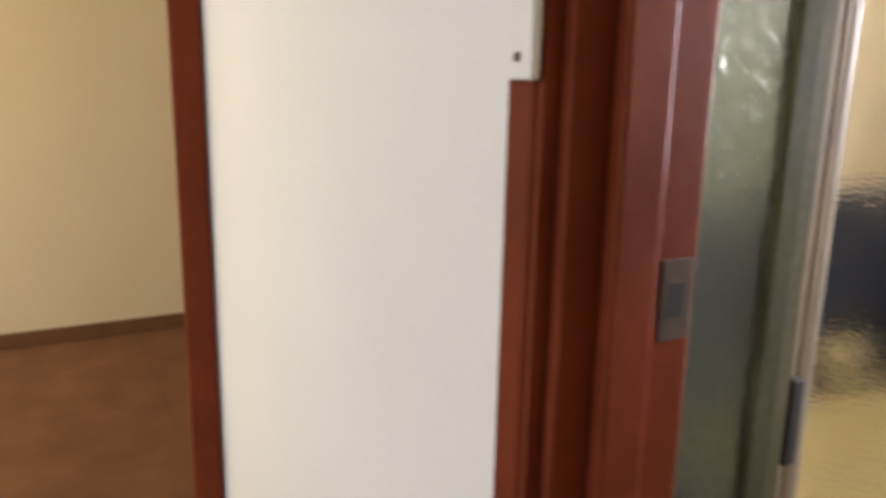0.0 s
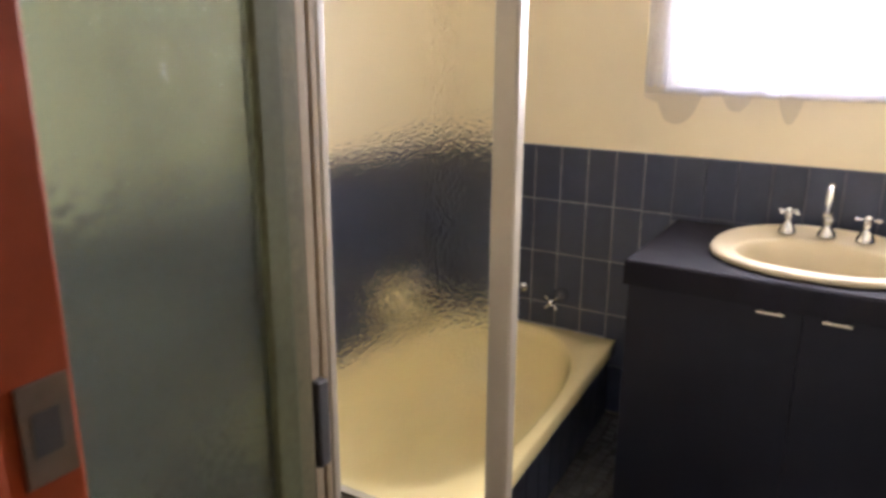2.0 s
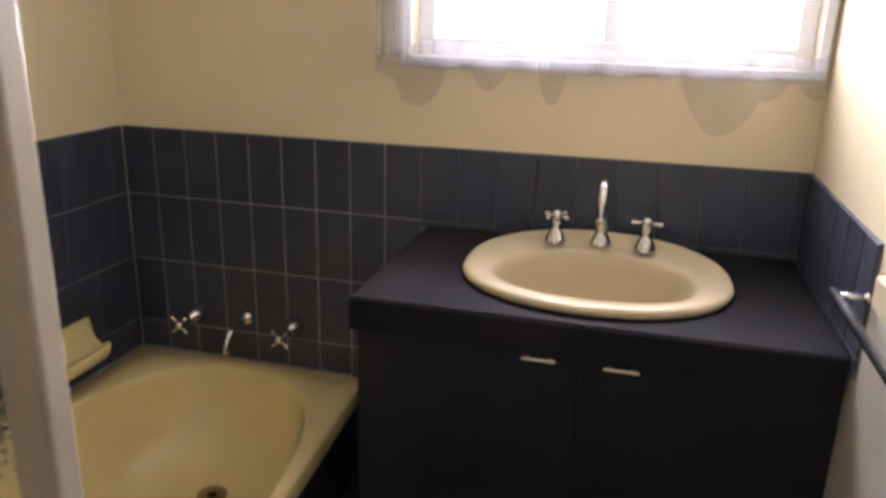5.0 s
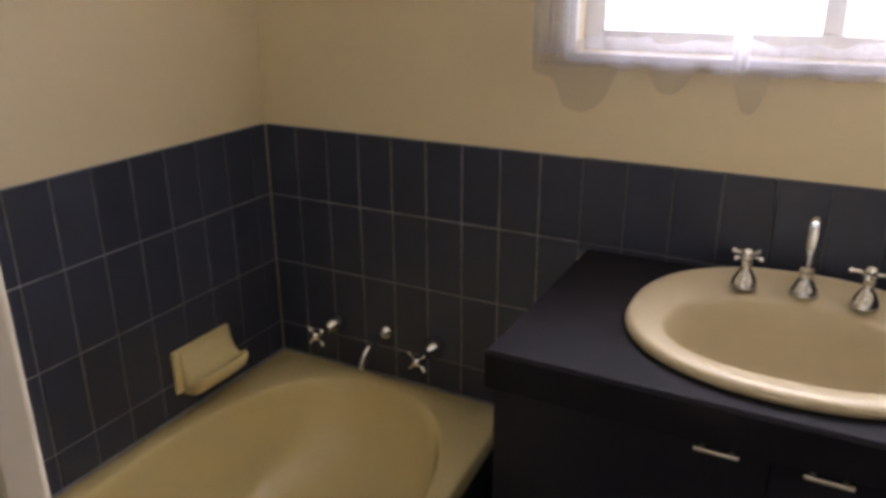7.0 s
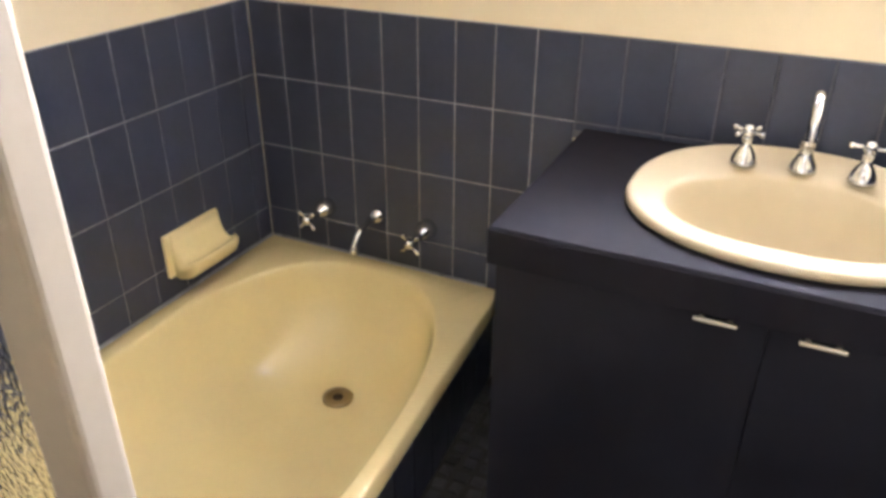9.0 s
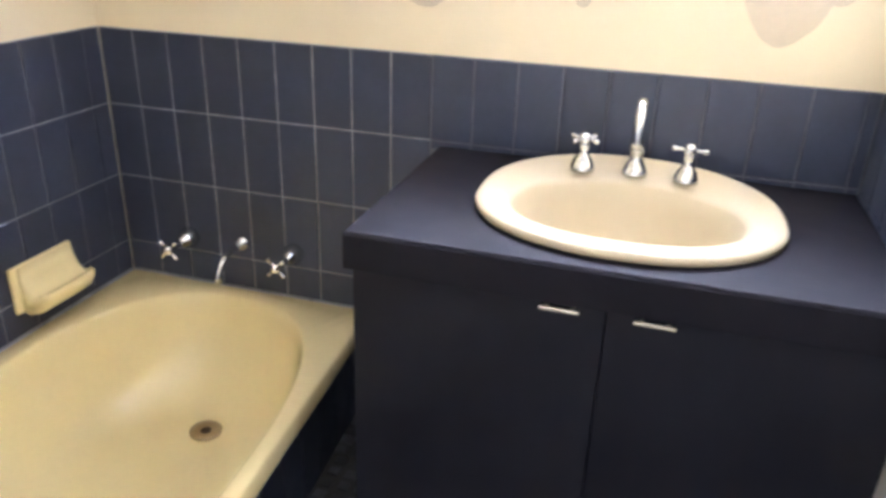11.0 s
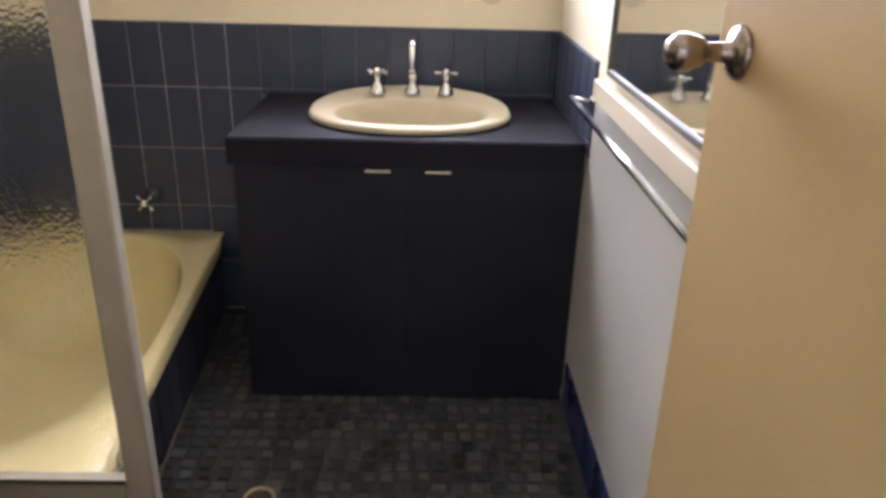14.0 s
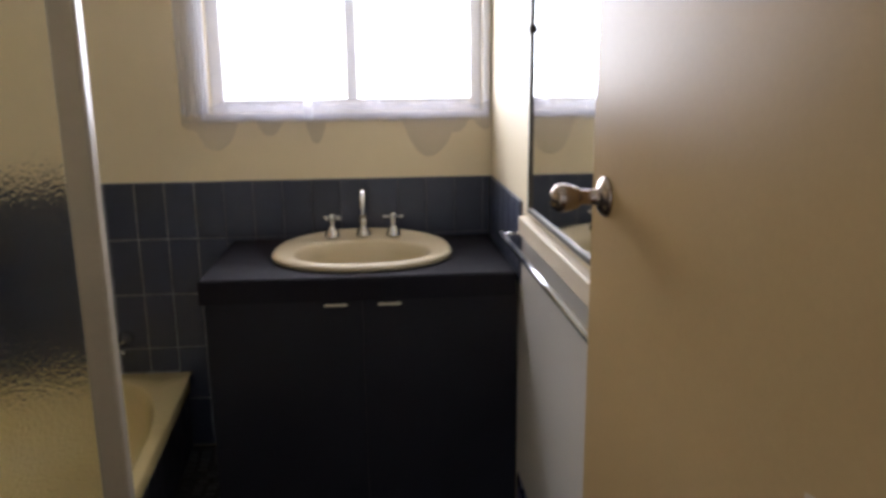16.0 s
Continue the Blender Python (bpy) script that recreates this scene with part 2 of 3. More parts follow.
def loft(rings, close_last=True, close_first=False):
    bm = bmesh.new()
    vr = [[bm.verts.new(p) for p in ring] for ring in rings]
    n = len(vr[0])
    for a, b in zip(vr, vr[1:]):
        for i in range(n):
            bm.faces.new((a[i], a[(i + 1) % n], b[(i + 1) % n], b[i]))
    if close_last:
        bm.faces.new(vr[-1])
    if close_first:
        bm.faces.new(vr[0][::-1])
    return bm


def oval(cx, cy, a, b, z, n=64, power=2.0):
    out = []
    for i in range(n):
        t = 2 * math.pi * i / n
        c, s = math.cos(t), math.sin(t)
        out.append((cx + a * math.copysign(abs(c) ** (2 / power), c), cy + b * math.copysign(abs(s) ** (2 / power), s), z))
    return out


def structure(name, bm, mat, label="", category=""):
    return tagged(link(name, bm, mat), label, category, kind="structure")


# ---- shell ----
TOP, COUNTER_Z, RIM_Z = 1.001, 0.788, 0.300
CEIL = 2.40
# the window wall, with its opening
WX0, WX1, WZ0, WZ1 = 0.895, 1.845, 1.235, 2.10
bm = box(-0.108, WX0, 0.008, 0.128, -0.1, CEIL)
bm = box(WX1, 1.978, 0.008, 0.128, -0.1, CEIL, bm=bm)
bm = box(WX0, WX1, 0.008, 0.128, -0.1, WZ0, bm=bm)
bm = box(WX0, WX1, 0.008, 0.128, WZ1, CEIL, bm=bm)
wall_window = structure("wall_window", bm, CREAM, "cream painted plaster wall with a window over the basin", "wall")
wall_bath = structure("wall_bath", box(-0.108, -0.008, -2.35, 0.006, -0.1, CEIL), CREAM, "cream painted plaster wall beside the bath and shower", "wall")
wall_mirror = structure("wall_mirror", box(1.878, 1.978, -2.35, 0.006, -0.1, CEIL), CREAM, "cream painted plaster wall behind the mirror and towel rail", "wall")
# the wall between hall and bathroom, with the doorway
bm = box(-0.10, 1.183, -2.47, -2.352, -0.1, CEIL)
bm = box(1.90, 3.2, -2.47, -2.352, -0.1, CEIL, bm=bm)
bm = box(1.183, 1.90, -2.47, -2.352, 2.06, CEIL, bm=bm)
wall_hall = structure("wall_hall", bm, HALLWHITE, "white painted hall wall with the bathroom doorway", "wall")
structure("wall_shower", box(-0.008, 1.14, -2.350, -2.338, -0.05, CEIL - 0.01), CREAM, "cream painted wall at the back of the shower", "wall")
structure("ceiling", box(-0.108, 1.978, -2.47, 0.128, CEIL, CEIL + 0.1), CEILING, "plain pale bathroom ceiling", "ceiling")
structure("ceiling_hall", box(-2.9, 3.3, -5.2, -2.472, CEIL, CEIL + 0.1), CEILING, "plain pale hall ceiling", "ceiling")
floor = structure("floor", box(-0.008, 1.878, -2.36, 0.006, -0.1, -0.004), MOSGROUT, "dark grey grouted mosaic bathroom floor", "floor")
structure("carpet", box(-2.9, 3.3, -5.2, -2.362, -0.1, 0.0), CARPET, "brown short pile carpet in hall and living room", "carpet")
# hall: opposite wall, end walls, the cross wall with its doorway to the living room
# this wall is out of view; its opening is invented for the hall lamp
bm = box(-0.10, 0.2, -3.95, -3.85, 0, CEIL)
bm = box(1.6, 3.3, -3.95, -3.85, 0, CEIL, bm=bm)
bm = box(0.2, 1.6, -3.95, -3.85, 2.2, CEIL, bm=bm)
bm = box(0.2, 1.6, -3.95, -3.85, 0, 0.5, bm=bm)
structure("wall_hall_far", bm, HALLWHITE, "white painted hall wall, unseen, with an opening added behind the hall lamp", "wall")
structure("wall_hall_end", box(3.2, 3.3, -3.84, -2.48, 0, CEIL), HALLWHITE, "white painted end wall of the hall", "wall")
bm = box(-0.22, -0.12, -2.46, 0.1, 0, CEIL)
bm = box(0.03, 0.13, -5.2, -3.40, 0, CEIL, bm=bm)
bm = box(0.03, 0.13, -3.40, -2.473, 2.06, CEIL, bm=bm)
structure("wall_cross", bm, HALLWHITE, "white painted cross wall with the living room doorway", "wall")
structure("wall_living", box(-2.62, -2.52, -5.2, 0.1, 0, CEIL), CREAM, "cream painted living room wall over brown skirting", "wall")
structure("wall_living_side", box(-2.51, -0.23, 0.0, 0.1, 0, CEIL), CREAM, "cream painted living room side wall", "wall")
structure("ceiling_living", box(-2.9, -0.23, -2.471, 0.1, CEIL, CEIL + 0.1), CEILING, "plain pale living room ceiling", "ceiling")
structure("carpet_living", box(-2.62, -0.22, -2.361, 0.0, -0.1, 0.0), CARPET, "brown short pile living room carpet", "carpet")
structure("skirting_living", box(-2.518, -2.502, -5.1, -0.01, 0.001, 0.075, 0.004), SKIRTWOOD, "brown stained timber skirting board", "baseboard")
bm = box(0.134, 0.154, -2.527, -2.474, 0, 2.10, 0.004)
structure("architrave_living", bm, MAHOGANY, "red-brown stained timber architrave of the living room doorway", "trim")
structure("jamb_living", box(0.028, 0.132, -2.484, -2.474, 0, 2.06, 0.002), MAHOGANY, "red-brown stained timber door lining", "trim")


# ---- bathroom doorway ----
def doorway():
    d = empty("door_frame", (1.2, -2.41, 0), "red-brown stained timber door frame with moulded edges", "door frame", kind="structure")
    part("jamb", box(1.184, 1.204, -2.474, -2.362, 0, 2.04, 0.002), MAHOGANY, d)
    part("door_stop", box(1.2042, 1.217, -2.445, -2.408, 0, 2.03, 0.003), MAHOGANY, d)
    part("architrave", box(1.158, 1.188, -2.489, -2.4745, 0, 2.09, 0.005, 3), MAHOGANY, d)
    part("architrave", box(1.1885, 1.1945, -2.487, -2.4745, 0, 2.05, 0.002), MAHOGANY, d)
    part("jamb", box(1.879, 1.899, -2.474, -2.352, 0, 2.04, 0.002), MAHOGANY, d)
    part("head", box(1.185, 1.90, -2.474, -2.345, 2.041, 2.059, 0.002), MAHOGANY, d)
    plate = part("strike_plate", box(1.2042, 1.2062, -2.394, -2.366, 1.170, 1.226, 0.0006), STEEL, d, "worn steel strike plate")
    part("strike_hole", box(1.2063, 1.2066, -2.388, -2.373, 1.186, 1.210), BLACK, plate)
    return d


doorway()


def switch():
    s = empty("light_switch", (1.174, -2.492, 1.40), "white plastic narrow architrave light switch", "light switch")
    part("plate", box(1.169, 1.195, -2.497, -2.4895, 1.338, 1.454, 0.002), PLASTIC, s)
    part("rocker", box(1.176, 1.187, -2.500, -2.4972, 1.402, 1.426, 0.001), PLASTIC, s)
    part("screw", lathe([(0.003, 0), (0.003, 0.001)], (1.182, -2.4972, 1.351), "-Y", 12), STEEL, s)


switch()


def door():
    hinge, free = Vector((1.862, -2.326, 0)), Vector((1.810, -1.530, 0))
    d = free - hinge
    ang = math.degrees(math.atan2(d.y, d.x))
    ob = empty("door", hinge, "cream painted flush door standing open with a chrome knob", "door")
    ob.matrix_basis = pose(hinge.x, hinge.y, 0.0, 0, 0, ang)
    bpy.context.view_layer.update()
    L = d.length

    def put(name, bm, mat, par, label="", smooth=False):
        o = link(name, bm, mat, None, smooth, label)
        o.parent = par
        return o
    put("leaf", box(0, L, -0.036, 0.0, 0.012, 2.03, 0.003), DOORPAINT, ob)
    k = put("knob", lathe([(0.031, 0.0), (0.031, 0.003), (0.026, 0.008), (0.013, 0.012), (0.011, 0.030), (0.011, 0.040), (0.017, 0.046), (0.020, 0.056), (0.0225, 0.066), (0.020, 0.077), (0.012, 0.085)], (0, 0, 0), "-Y", 36), KNOBMETAL, ob, "dull chrome round knob", True)
    k.matrix_basis = Matrix.Translation((L - 0.060, 0.0, 1.164)) @ Matrix.Rotation(radians(180), 4, "Z")
    put("latch", box(L, L + 0.0015, -0.029, -0.007, 1.14, 1.21), STEEL, ob)
    return ob


door()


# ---- bath ----
def bath():
    cx, cy = 0.390, -0.652
    b = empty("bathtub", (cx, cy, 0.0), "ivory enamelled built-in bathtub with dark tiled side", "bathtub")
    x0, x1, y0, y1, skew = 0.004, 0.762, -1.36, -0.003, 0.085
    n = 96

    def rect(z, inset=0.0):
        out = []
        for px, py, _ in oval(0, 0, 1, 1, 0, n, 2.0):
            k = 1 / max(abs(px), abs(py))
            x, y = (x0 + x1) / 2 + px * k * ((x1 - x0) / 2 - inset), (y0 + y1) / 2 + py * k * ((y1 - y0) / 2 - inset)
            out.append((wide(x, y), y, z))
        return out

    def wide(x, y):
        return x + skew * (x - x0) / (x1 - x0) * (y1 - y) / (y1 - y0)
    rings = [rect(RIM_Z - 0.048), rect(RIM_Z - 0.006), rect(RIM_Z, 0.006)]
    bowl = [(0.340, 0.600, RIM_Z), (0.335, 0.595, RIM_Z - 0.002), (0.331, 0.590, RIM_Z - 0.009)]
    for i in range(1, 15):
        f = math.pi / 2 * i / 14
        g = (1 - math.cos(f)) ** 1.15
        bowl.append((0.331 - 0.060 * i / 14 - 0.130 * g, 0.590 - 0.075 * i / 14 - 0.20 * g, RIM_Z - 0.009 - 0.275 * math.sin(f) ** 0.95))
    bowl.append((0.06, 0.15, 0.0145))
    for a, bb, z in bowl:
        rings.append([(wide(x, y), y, h) for x, y, h in oval(cx, cy, a, bb, z, n, 2.6)])
    part("tub", loft(rings), BATHWARE, b, "glossy ivory enamel tub", True)
    w = part("waste", lathe([(0.042, 0.0), (0.042, 0.006), (0.035, 0.009), (0.022, 0.006), (0.014, 0.003)], (0.412, -0.300, 0.019), "Z", 32), BRASS, b, "dull brass waste ring", True)
    part("waste_hole", lathe([(0.014, 0.0), (0.014, 0.001)], (0.412, -0.300, 0.0222), "Z", 24), STEEL, w)
    bm = box(0.726, 0.738, -1.36, -0.004, 0.0, RIM_Z - 0.05)
    for v in bm.verts:
        v.co.x = wide(v.co.x, v.co.y)
    part("side_panel", bm, GROUT, b)
    part("end_panel", box(0.004, 0.800, -1.36, -1.345, 0.0, RIM_Z - 0.05), GROUT, b)
    return b


bathtub = bath()


def cross_tap(name, at, label, category, group, wall=False):
    """A chrome tap with a flared base and a four-armed cross handle; built upright, then turned."""
    t = empty(name, (0, 0, 0), label, category, group)
    if wall:
        base, top, arm = [(0.029, 0.0), (0.030, 0.006), (0.029, 0.016), (0.0255, 0.028), (0.020, 0.040), (0.0135, 0.052), (0.0095, 0.060), (0.008, 0.085), (0.009, 0.092)], 0.092, 0.034
    else:
        base, top, arm = [(0.028, 0.0), (0.029, 0.005), (0.027, 0.011), (0.023, 0.022), (0.016, 0.034), (0.011, 0.042), (0.010, 0.056), (0.013, 0.059), (0.013, 0.063)], 0.063, 0.040
    part("base", lathe(base, (0, 0, 0), "Z", 28), CHROME, t, "", True)
    h = part("handle", lathe([(0.010, top), (0.013, top + 0.005), (0.013, top + 0.018), (0.009, top + 0.025), (0.004, top + 0.027)], (0, 0, 0), "Z", 24), CHROME, t, "", True)
    z = top + 0.012
    for k in range(4):
        a = math.pi / 4 + k * math.pi / 2
        c, s = math.cos(a), math.sin(a)
        prof = [(0.010, 0.0046), (0.62 * arm, 0.0038), (0.74 * arm, 0.0050), (0.86 * arm, 0.0068), (0.97 * arm, 0.0058), (1.04 * arm, 0.002)]
        part("arm", tube([(r * c, r * s, z) for r, _ in prof], [w for _, w in prof], 12), CHROME, h, "", True)
    t.matrix_basis = at
    return t


WALLTURN = Matrix.Rotation(radians(90), 4, "X")
cross_tap("bath_tap", pose(0.214, -0.001, 0.436) @ WALLTURN, "chrome cross-handled tap on tiled wall over the bath", "tap", "bath taps", True)
cross_tap("bath_tap", pose(0.540, -0.001, 0.436) @ WALLTURN, "chrome cross-handled tap on tiled wall over the bath", "tap", "bath taps", True)


def bath_spout():
    s = empty("bath_spout", (0.380, 0, 0.45), "chrome curved spout on tiled wall over the bath", "spout")
    part("flange", lathe([(0.024, 0.0), (0.024, 0.005), (0.016, 0.014), (0.011, 0.02)], (0.380, -0.001, 0.440), "-Y", 28), CHROME, s, "", True)
    pts = [(0.380, -0.015, 0.440), (0.380, -0.05, 0.443), (0.380, -0.085, 0.436), (0.380, -0.110, 0.424), (0.380, -0.125, 0.405), (0.380, -0.130, 0.386), (0.380, -0.130, 0.376)]
    part("pipe", tube(pts, [0.010, 0.009, 0.009, 0.009, 0.009, 0.0095, 0.0095], 16), CHROME, s, "", True)


bath_spout()


def soap_dish():
    s = empty("soap_dish", (0.03, -0.31, 0.4), "ivory ceramic soap dish set in tiled wall", "soap dish")
    part("back_plate", box(0.0005, 0.014, -0.436, -0.233, 0.364, 0.486, 0.005, 3), BATHWARE, s)
    section = [(0.012, 0.362), (0.036, 0.359), (0.062, 0.366), (0.082, 0.382), (0.093, 0.404), (0.093, 0.418), (0.086, 0.422), (0.074, 0.413), (0.056, 0.411), (0.038, 0.424), (0.024, 0.448), (0.015, 0.484)]
    rings = []
    for y, k in ((-0.417, 0.80), (-0.411, 0.93), (-0.399, 0.99), (-0.37, 1.0), (-0.33, 1.02), (-0.29, 1.0), (-0.256, 0.97), (-0.242, 0.88), (-0.236, 0.72)):
        rings.append([(0.012 + (u - 0.012) * k, y, 0.40 + (v - 0.40) * (0.85 + 0.15 * k)) for u, v in section])
    part("tray", loft(rings, True, True), BATHWARE, s, "", True)


soap_dish()


# ---- vanity ----
def vanity():
    x0, x1, yf = 0.950, 1.8755, -0.562
    v = empty("vanity_cabinet", ((x0 + x1) / 2, yf / 2, 0), "dark navy painted vanity cabinet with two doors", "vanity cabinet")
    part("side", box(x0 + 0.008, x0 + 0.026, yf + 0.022, -0.006, 0.0, 0.7155, 0.001), CABINET, v)
    part("side", box(x1 - 0.018, x1, yf + 0.022, -0.006, 0.0, 0.7155, 0.001), CABINET, v)
    part("bottom", box(x0 + 0.0265, x1 - 0.0185, yf + 0.022, -0.02, 0.06, 0.078), CABINET, v)
    part("back", box(x0 + 0.0265, x1 - 0.0185, -0.0195, -0.008, 0.06, 0.71), CABINET, v)
    part("kickboard", box(x0 + 0.008, x1 - 0.004, yf + 0.006, yf + 0.0215, 0.0, 0.0395), CABINET, v)
    xm = 1.413
    for a, b in ((x0 + 0.008, xm - 0.0004), (xm + 0.0004, x1 - 0.0005)):
        dr = part("door", box(a, b, yf + 0.004, yf + 0.0215, 0.040, 0.7150, 0.0008), CABINET, v)
        h = 1.301 if a < 1.2 else 1.458
        bm = box(h, h + 0.068, yf - 0.010, yf - 0.003, 0.698, 0.705, 0.002)
        bm = box(h + 0.008, h + 0.016, yf - 0.0035, yf + 0.004, 0.699, 0.704, bm=bm)
        bm = box(h + 0.052, h + 0.060, yf - 0.0035, yf + 0.004, 0.699, 0.704, bm=bm)
        part("handle", bm, HANDLE, dr, "small pale bar handle")
    return v


vanity()


def worktop():
    x0, x1, yf, yb = 0.947, 1.8690, -0.576, -0.0015
    n = 64
    cx, cy = 1.412, -0.318
    bm = bmesh.new()
    outer, inner = [], []
    for px, py, _ in oval(0, 0, 1, 1, 0, n):
        k = 1 / max(abs(px), abs(py))
        outer.append(((x0 + x1) / 2 + px * k * (x1 - x0) / 2, (yf + yb) / 2 + py * k * (yb - yf) / 2))
        inner.append((cx + 0.262 * px, cy + 0.192 * py))
    r = 0.004
    rings = [[(x, y, 0.7165) for x, y in inner], [(x, y, 0.7165) for x, y in outer], [(x, y, COUNTER_Z - r) for x, y in outer],
             [(x + r * (1 if x < cx else -1) * (abs(x - x0) < 1e-4 or abs(x - x1) < 1e-4), y + r * (1 if y < cy else -1) * (abs(y - yf) < 1e-4 or abs(y - yb) < 1e-4), COUNTER_Z) for x, y in outer],
             [(x, y, COUNTER_Z) for x, y in inner], [(x, y, 0.7165) for x, y in inner]]
    bm = loft(rings, False)
    w = empty("worktop", ((x0 + x1) / 2, (yf + yb) / 2, COUNTER_Z), "dark navy laminate worktop round the basin", "worktop")
    part("top", bm, COUNTER, w)
    part("edge_band", box(x0 + 0.001, x1 - 0.001, yf - 0.0025, yf - 0.0002, 0.7180, COUNTER_Z - 0.005, 0.0008), COUNTER, w)
    return w


worktop()


def basin():
    cx, cy = 1.412, -0.294
    b = empty("basin", (cx, cy, COUNTER_Z), "ivory oval porcelain basin set in the dark worktop", "basin")
    z = COUNTER_Z
    outer = [(0.281, 0.233, 0.0005), (0.2885, 0.2435, 0.004), (0.290, 0.245, 0.011), (0.287, 0.242, 0.0175), (0.279, 0.234, 0.0215), (0.266, 0.221, 0.0225)]
    inner = [(0.226, 0.156, 0.0190, -0.040), (0.217, 0.147, 0.0170, -0.041), (0.211, 0.141, 0.0105, -0.042), (0.204, 0.134, -0.012, -0.042), (0.190, 0.121, -0.052, -0.040), (0.160, 0.100, -0.092, -0.036), (0.110, 0.072, -0.122, -0.028), (0.060, 0.045, -0.133, -0.024), (0.024, 0.022, -0.136, -0.022)]

    def tilt(ring, h):
        return [(x, y, q + (0.095 * max(0, y - cy) if h > 0.003 else 0)) for x, y, q in ring]
    rings = [tilt(oval(cx, cy, a, c, z + h, 96, 2.15), h) for a, c, h in outer]
    for a, c, h, dy in inner:
        ring = []
        for x, y, q in oval(cx, cy + dy, a, c, z + h, 96, 2.3):
            u, v = (x - cx) / a, (y - cy - dy) / c
            # the back edge steps in towards the taps and leaves a shelf at each side
            k = 1 - 0.13 * max(0, v) ** 2 * math.exp(-((abs(u) - 0.72) / 0.17) ** 2)
            ring.append((cx + (x - cx) * (1 - 0.4 * (1 - k)), cy + dy + (y - cy - dy) * k, q))
        rings.append(tilt(ring, h))
    part("bowl", loft(rings), BASINWARE, b, "", True)
    w = part("waste", lathe([(0.022, 0.0), (0.022, 0.003), (0.016, 0.004)], (cx, cy - 0.022, z - 0.1365), "Z", 28), CHROME, b, "", True)
    part("waste_hole", lathe([(0.013, 0), (0.013, 0.0006)], (cx, cy - 0.022, z - 0.1324), "Z", 20), BLACK, w)
    return b


basin()
ZB = COUNTER_Z + 0.0375
cross_tap("basin_tap", pose(1.309, -0.176, ZB, 0, 0, 12) @ Matrix.Scale(0.88, 4), "chrome cross-handled tap on ivory basin rim", "tap", "basin taps")
cross_tap("basin_tap", pose(1.515, -0.176, ZB, 0, 0, 38) @ Matrix.Scale(0.88, 4), "chrome cross-handled tap on ivory basin rim", "tap", "basin taps")


def basin_spout():
    x, y = 1.414, -0.164
    s = empty("basin_spout", (x, y, ZB), "chrome gooseneck spout on ivory basin rim", "spout")
    part("base", lathe([(0.026, 0.0), (0.026, 0.006), (0.021, 0.016), (0.014, 0.030), (0.012, 0.045), (0.015, 0.049), (0.015, 0.056), (0.011, 0.060)], (x, y, ZB), "Z", 28), CHROME, s, "", True)
    pts = [(x, y, ZB + 0.05), (x, y, ZB + 0.08), (x, y, ZB + 0.105)]
    for i in range(1, 13):
        a = math.pi * 1.08 * i / 12
        pts.append((x, y - 0.05 + 0.05 * math.cos(a), ZB + 0.105 + 0.052 * math.sin(a)))
    end = pts[-1]
    pts += [(x, end[1], end[2] - 0.012)]
    part("neck", tube(pts, [0.0095] * (len(pts) - 2) + [0.011, 0.011], 18), CHROME, s, "", True)


basin_spout()


# ---- right wall ----
tagged(structure("wall_panel", box(1.8762, 1.8779, -2.30, -0.548, 0.146, 0.924, 0.001), PALE), "pale painted wall lining below the ledge", "wall panel")
structure("ledge", box(1.848, 1.8775, -2.28, -0.690, 0.925, 0.976, 0.005, 3), TRIMPAINT, "cream painted timber ledge under the mirror", "ledge")


def towel_rail():
    r = empty("towel_rail", (1.79, -1.05, 0.91), "chrome towel rail with end brackets fixed to the wall", "towel rail")
    part("bar", tube([(1.820, -0.587, 0.908), (1.820, -1.526, 0.908)], 0.0085, 20), SATIN, r, "", True)
    for y in (-0.605, -1.514):
        b = part("bracket", tube([(1.820, y, 0.908), (1.8705, y, 0.908)], 0.006, 14), CHROME, r, "", True)
        part("flange", lathe([(0.0088, 0), (0.0088, 0.004), (0.007, 0.007)], (1.8712, y, 0.908), "-X", 24), CHROME, b, "", True)


towel_rail()


def mirror():
    m = empty("mirror", (1.87, -1.3, 1.0), "large framed wall mirror above the ledge", "mirror")
    y0, y1, z0, z1 = -1.72, -0.745, 0.994, 1.95
    part("glass", box(1.868, 1.8725, y0 + 0.012, y1 - 0.012, z0 + 0.012, z1 - 0.012), MIRROR, m, "silvered mirror glass")
    for a, b, c, d in ((y0, y1, z0, z0 + 0.013), (y0, y1, z1 - 0.013, z1), (y0, y0 + 0.013, z0 + 0.0132, z1 - 0.0132), (y1 - 0.013, y1, z0 + 0.0132, z1 - 0.0132)):
        part("frame", box(1.862, 1.8775, a, b, c, d, 0.002), MIRRORFRAME, m)

    part("clip", box(1.857, 1.8618, -0.765, -0.747, 1.452, 1.474, 0.002), STEEL, m, "small dark mirror clip")


mirror()


